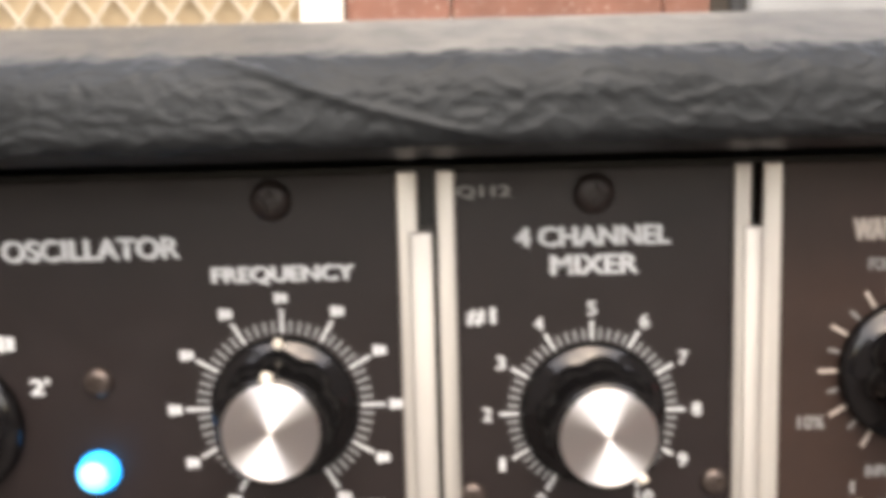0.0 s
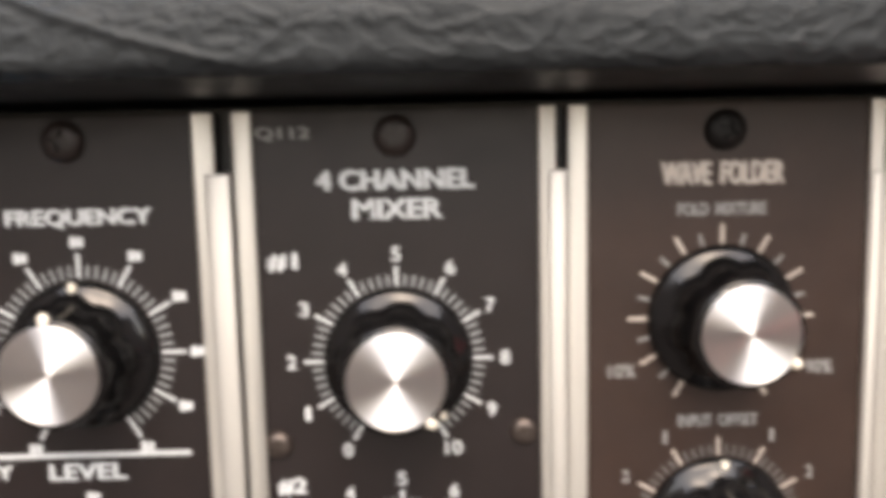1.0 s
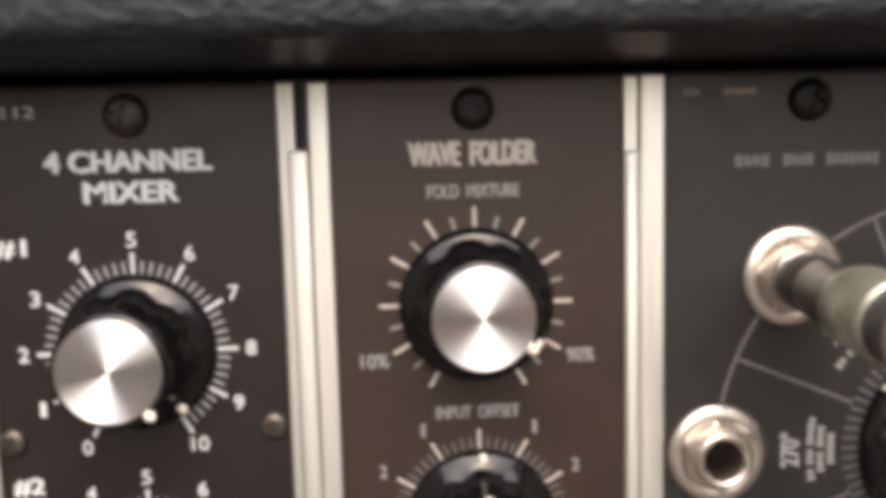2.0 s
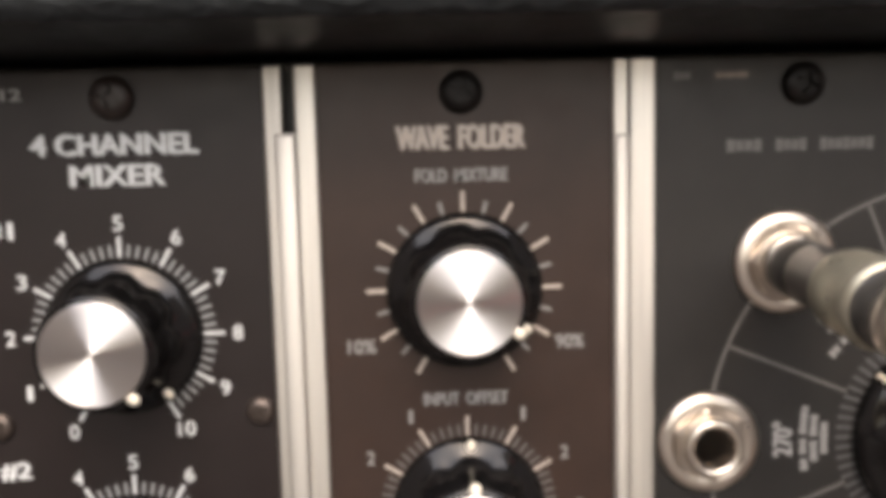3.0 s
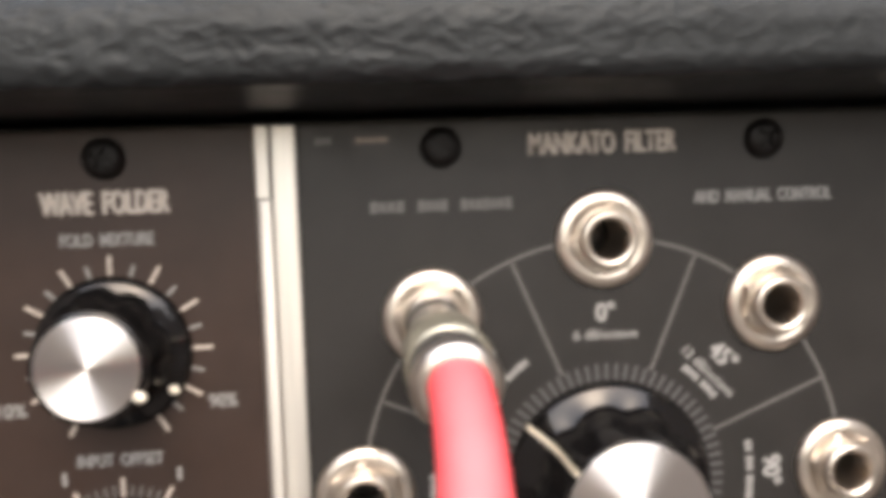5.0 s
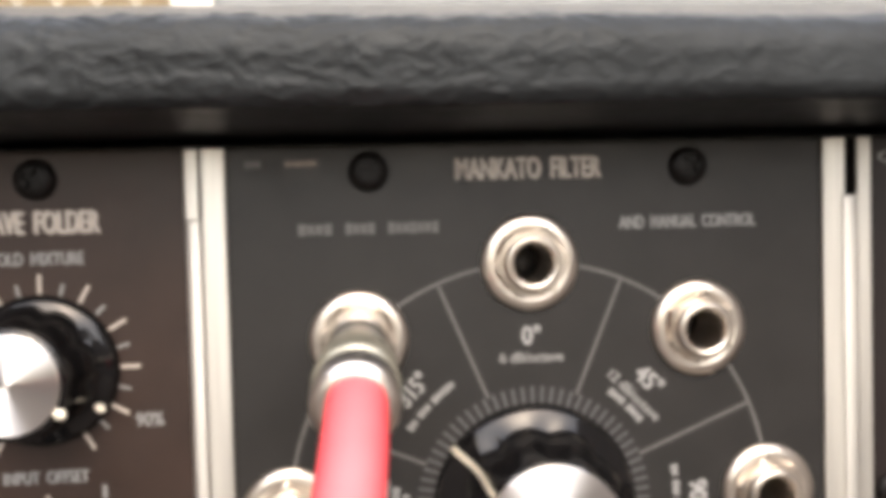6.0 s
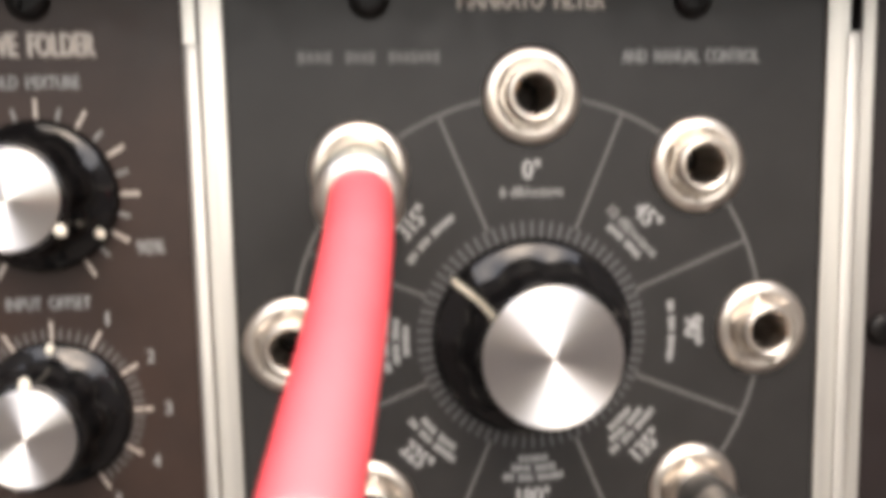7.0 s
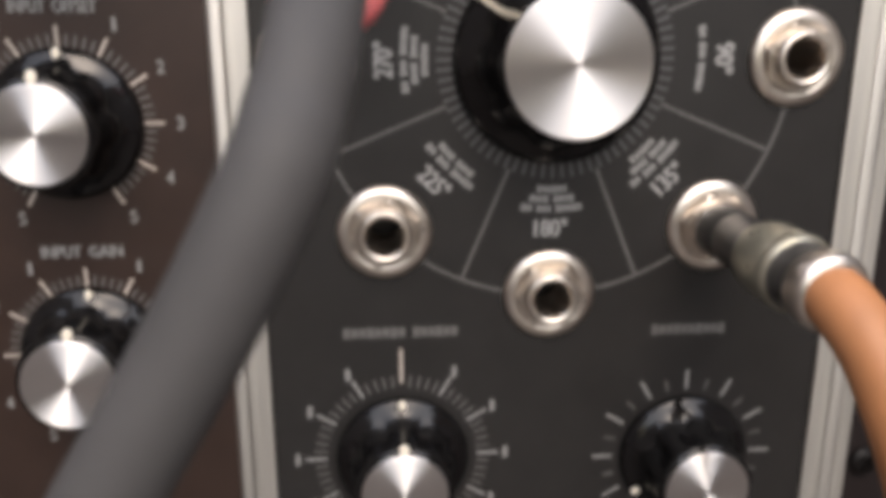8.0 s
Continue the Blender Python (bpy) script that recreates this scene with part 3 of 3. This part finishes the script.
dial(-26.0, 118.2, filt, cream_ink, dim_ink, 14.6, 17.6, 21.0, [90], [], 0.55)
dial(-26.0, 118.2, filt, grey_ink, dim_ink, 13.6, 16.0, 17.6, [a for a in TICKS11 if a != 90], MINOR11, 0.55, 0.38)
for k, a in enumerate(TICKS11):
    if k != 5:
        word_bars((-26.0 + 18.9 * math.cos(radians(a))) * MM, (118.2 + 18.9 * math.sin(radians(a))) * MM, [0.9 * MM], 2.4 * MM, 0, filt, grey_ink)
knob(-26.0, 118.2, filt, 90)
dial(26.4, 116.4, filt, grey_ink, dim_ink, 13.2, 15.4, 17.0, TICKS11, [240 - 15 - 30 * k for k in range(10)], 0.55, 0.4)
knob(26.4, 116.4, filt, 215)

# next module
nextm = module("end_module", 56.5, 110.0, black_panel, "black synth panel with white lettering beside the filter", left=2.4, right=2.8)
lettering("Q1", 62.6 * MM, 245.3 * MM, 3.8 * MM, 2.1 * MM, nextm, grey_ink)
screw(83.0, 244.8, nextm, screw_dark, 10)
screw(62.6, 187.8, nextm, screw_dark, 35, 0.9)
screw(62.6, 113.0, nextm, screw_dark, 35, 0.9)

# loose strips that close the gaps between the modules
def gap_bead(x0, x1, g0, g1, top):
    """A rounded cap strip from x0 to x1 with a web down into the gap from g0 to g1."""
    strip = tagged(new("gap_strip"), "rounded aluminium strip closing a gap between panels", "trim strip", "gap strips")
    bm = bmesh.new()
    rows = []
    for z in (BOTTOM, top - 0.6, top):
        k = 0.7 if z == top else 1.0
        row = []
        for i in range(11):
            a = math.pi * i / 10
            x = (x0 + x1) / 2 - (x1 - x0) / 2 * math.cos(a) * (0.94 if z == top else 1)
            row.append(bm.verts.new((x * MM, (-0.93 - 0.5 * math.sin(a) ** 0.7 * k) * MM, z * MM)))
        rows.append(row)
    n = len(rows[0])
    for a, b in zip(rows, rows[1:]):
        for i in range(n):
            j = (i + 1) % n
            bm.faces.new((a[i], a[j], b[j], b[i]))
    bm.faces.new(rows[-1])
    bmesh.ops.recalc_face_normals(bm, faces=bm.faces[:])
    part("cap_bead", bm, alu_bead, strip, "rounded aluminium bead", smooth=True)
    part("web", box(g0 * MM, g1 * MM, -0.9 * MM, 3.6 * MM, BOTTOM * MM, top * MM), alu_bead, strip)
    return strip


gap_bead(-159.6, -155.6, -157.9, -155.7, 239.4)
gap_bead(-106.1, -103.0, -104.8, -103.1, 238.9)
gap_bead(-55.0, -52.8, -52.96, -52.84, 237.6)
gap_bead(53.6, 56.3, 54.4, 56.4, 239.2)


# ---- patch cords ----
def plug(x, z, root):
    """A metal phone plug standing out of a jack."""
    sleeve = [(0, -3.0), (4.3, -3.0), (4.5, -4.2), (4.5, -9.0), (4.35, -9.3), (4.35, -9.8), (4.5, -10.1), (4.5, -17.4), (4.9, -18.4), (4.9, -19.0)]
    shell = [(4.9, -18.6), (5.4, -19.2), (5.7, -20.5), (5.75, -22.0), (5.7, -26.6), (5.3, -27.4)]
    lip = [(5.3, -27.2), (5.75, -27.6), (5.9, -28.3), (5.75, -29.2), (5.2, -29.6)]
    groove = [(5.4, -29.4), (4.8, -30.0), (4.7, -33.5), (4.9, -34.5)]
    ring = [(4.8, -34.1), (5.4, -34.5), (5.6, -35.5), (5.55, -37.1), (5.1, -38.1), (4.0, -38.4), (0, -38.4)]
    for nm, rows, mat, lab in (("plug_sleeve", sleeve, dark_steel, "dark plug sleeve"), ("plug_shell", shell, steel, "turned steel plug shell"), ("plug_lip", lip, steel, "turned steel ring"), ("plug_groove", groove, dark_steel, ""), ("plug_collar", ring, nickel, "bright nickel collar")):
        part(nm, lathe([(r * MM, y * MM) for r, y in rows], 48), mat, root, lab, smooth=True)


def cord(name, label, jx, jz, tilt, boot, boot_mat, cable, cable_mat):
    root = tagged(new(name), label, "patch cable")
    root.matrix_world = pose(jx * MM, 0, jz * MM, *tilt)
    plug(0, 0, root)
    inv = root.matrix_world.inverted()
    for nm, rows, mat in (("strain_relief", boot, boot_mat), ("cable", cable, cable_mat)):
        pts, rad = spline(rows, 10)
        pts = [inv @ (Vector(p) * MM) for p in pts]
        ob = part(nm, tube(pts, [r * MM for r in rad], caps=nm == "cable"), mat, root, "", smooth=True)
        if nm != "cable":
            wall_of = ob.modifiers.new("sleeve_wall", "SOLIDIFY")
            wall_of.thickness, wall_of.offset = 0.00095, -1.0
    return root


cord("red_patch_cord", "patch cord with red sleeve and grey cable plugged into the filter", -28.4, 217.4, (4, 0, 0),
     [(-28.2, -35.0, 215.2, 3.8), (-28.2, -41, 214.3, 3.8), (-28.6, -52, 210.8, 3.7), (-29.7, -66, 205.6, 3.6), (-31.0, -80, 201.2, 3.45), (-31.5, -85.5, 199.65, 3.37), (-31.9, -91.0, 198.15, 3.3)], red_boot,
     [(-32.0, -89, 198.7, 2.3), (-32.2, -95, 196.4, 2.3), (-32.9, -99.5, 192.5, 2.3), (-35.6, -103, 186, 2.3), (-50, -105, 160, 2.3), (-71, -105, 110, 2.3), (-84, -98, 60, 2.3), (-92, -80, 12, 2.3), (-100, -70, 4, 2.3), (-180, -90, 2.8, 2.3)], grey_rubber)
cord("orange_patch_cord", "patch cord with an orange sleeve plugged into the filter", 28.4, 160.6, (0, 0, 2),
     [(29.6, -35.0, 160.6, 4.2), (29.9, -40, 159.9, 4.3), (31.0, -46, 156.0, 4.2), (33.2, -50, 148, 4.0), (36, -52, 137, 3.6), (38.5, -53, 122, 3.2)], orange_boot,
     [(38.3, -53, 124, 2.6), (40.5, -56, 100, 2.6), (42, -58, 60, 2.6), (50, -62, 15, 2.6), (70, -70, 3.4, 2.6), (160, -80, 3.0, 2.6)], grey_rubber)

# ---- things on and round the cabinet ----
case = thing("folded_case_lid", box(-0.068, 0.30, 0.10, 0.122, 0.2758, 0.33, 0.003, 3), case_grey, "grey vinyl lid standing on top of the cabinet", "lid")
part("catch", box(-0.0728, -0.0682, 0.101, 0.119, 0.2758, 0.297, 0.001), dark_metal, case, "dark metal catch")

# assumed table, out of view; kept dark to cut bounce onto rail and panels
table = tagged(new("table"), "dark timber table under the synthesizer cabinet", "table")
part("tabletop", box(-0.9, 0.8, -0.45, 0.5, -0.03, 0.0, 0.004, 2), table_mat, table)
for lx in (-0.85, 0.75):
    for ly in (-0.4, 0.45):
        part("leg", box(lx - 0.03, lx + 0.03, ly - 0.03, ly + 0.03, -0.75, -0.0302, 0.003), table_mat, table)

g = bmesh.new()
bmesh.ops.create_grid(g, x_segments=2, y_segments=2, size=400, matrix=Matrix.Translation((0, 0, -0.75)))
thing("ground", g, concrete, "weathered concrete paving round the house", "ground", kind="structure")

WY = 1.60
# white part above the boards is unseen, added as a reflector for the rail top
wall = thing("wall_house", box(-6, 6, WY + 0.06, WY + 0.2, -0.75, 2.40), white_paint, "house wall behind the cabinet, with an added white upper part that brightens the rail", "wall", kind="structure")
for k in range(7):
    x0 = -0.322 + (0.215 + 0.43 * (k - 1) if k else 0)
    part("board", box(x0, x0 + (0.426 if k else 0.211), WY, WY + 0.058, -0.745, 0.640, 0.003, 1), red_boards, wall, "red painted board with chipped paint")
thing("door_jamb", box(-0.411, -0.326, WY - 0.03, WY + 0.058, -0.75, 1.41, 0.003), white_paint, "white painted timber door jamb", "door jamb", kind="structure")
door = tagged(new("door_1"), "cream security screen door with diamond lattice", "door", kind="structure")
part("door_panel", box(-1.25, -0.413, WY + 0.02, WY + 0.058, -0.74, 1.35), cream_door, door)
PITCH, HIGH = 0.0764, 0.100
Z0 = 0.537
for k in range(11):
    for s in (-1, 1):
        bm = bmesh.new()
        x0 = -0.446 - PITCH * k
        pts = []
        for i in range(-24, 17):
            for e in (-0.0045, 0.0045):
                pts.append((x0 + s * (0.0036 + (PITCH / 2 - 0.0072) * (i % 2)), WY, Z0 + i * HIGH / 2 + e))
        q, rad = pts, [0.0043] * len(pts)
        part("lattice_bar", tube(q, rad, 8), cream_paint, door, smooth=True)

# plain walls added out of view, to block side light and low sky
blocker_paint = Mat("blocker_wall_render", (0.30, 0.26, 0.23), 0.8).vary(4, 0.2, 6).bump(30, 0.3, 0.004).m
for nm, b in (("blocker_wall_west", (-2.7, -2.5, -3.998, 1.658, -0.75, 2.6)), ("blocker_wall_east", (2.5, 2.7, -3.998, 1.658, -0.75, 2.6)), ("blocker_wall_south", (-2.7, 2.7, -4.2, -4.0, -0.75, 0.15))):
    thing(nm, box(*b), blocker_paint, "plain wall added out of view to dim low and side reflections", "wall", kind="structure")

# a thin lead left lying on the cabinet top beside the lid
lead_rows = [(-150, 150, 276.6, 0.9), (-125, 135, 276.6, 0.9), (-113, 126, 284, 0.9), (-107, 122, 286, 0.9), (-101, 120, 280.5, 0.9), (-96, 120, 276.6, 0.9), (-90, 120, 276.6, 0.9), (-86.5, 120, 281, 0.9), (-84, 119, 285, 0.9), (-81, 118, 281, 0.9), (-78, 118, 276.6, 0.9), (-74, 126, 276.6, 0.9)]
lead_pts, lead_rad = spline(lead_rows, 8)
thing("thin_lead", tube([Vector(p) * MM for p in lead_pts], [r * MM for r in lead_rad], 10), dark_metal, "thin dark lead lying on the cabinet top", "cable", smooth=True)
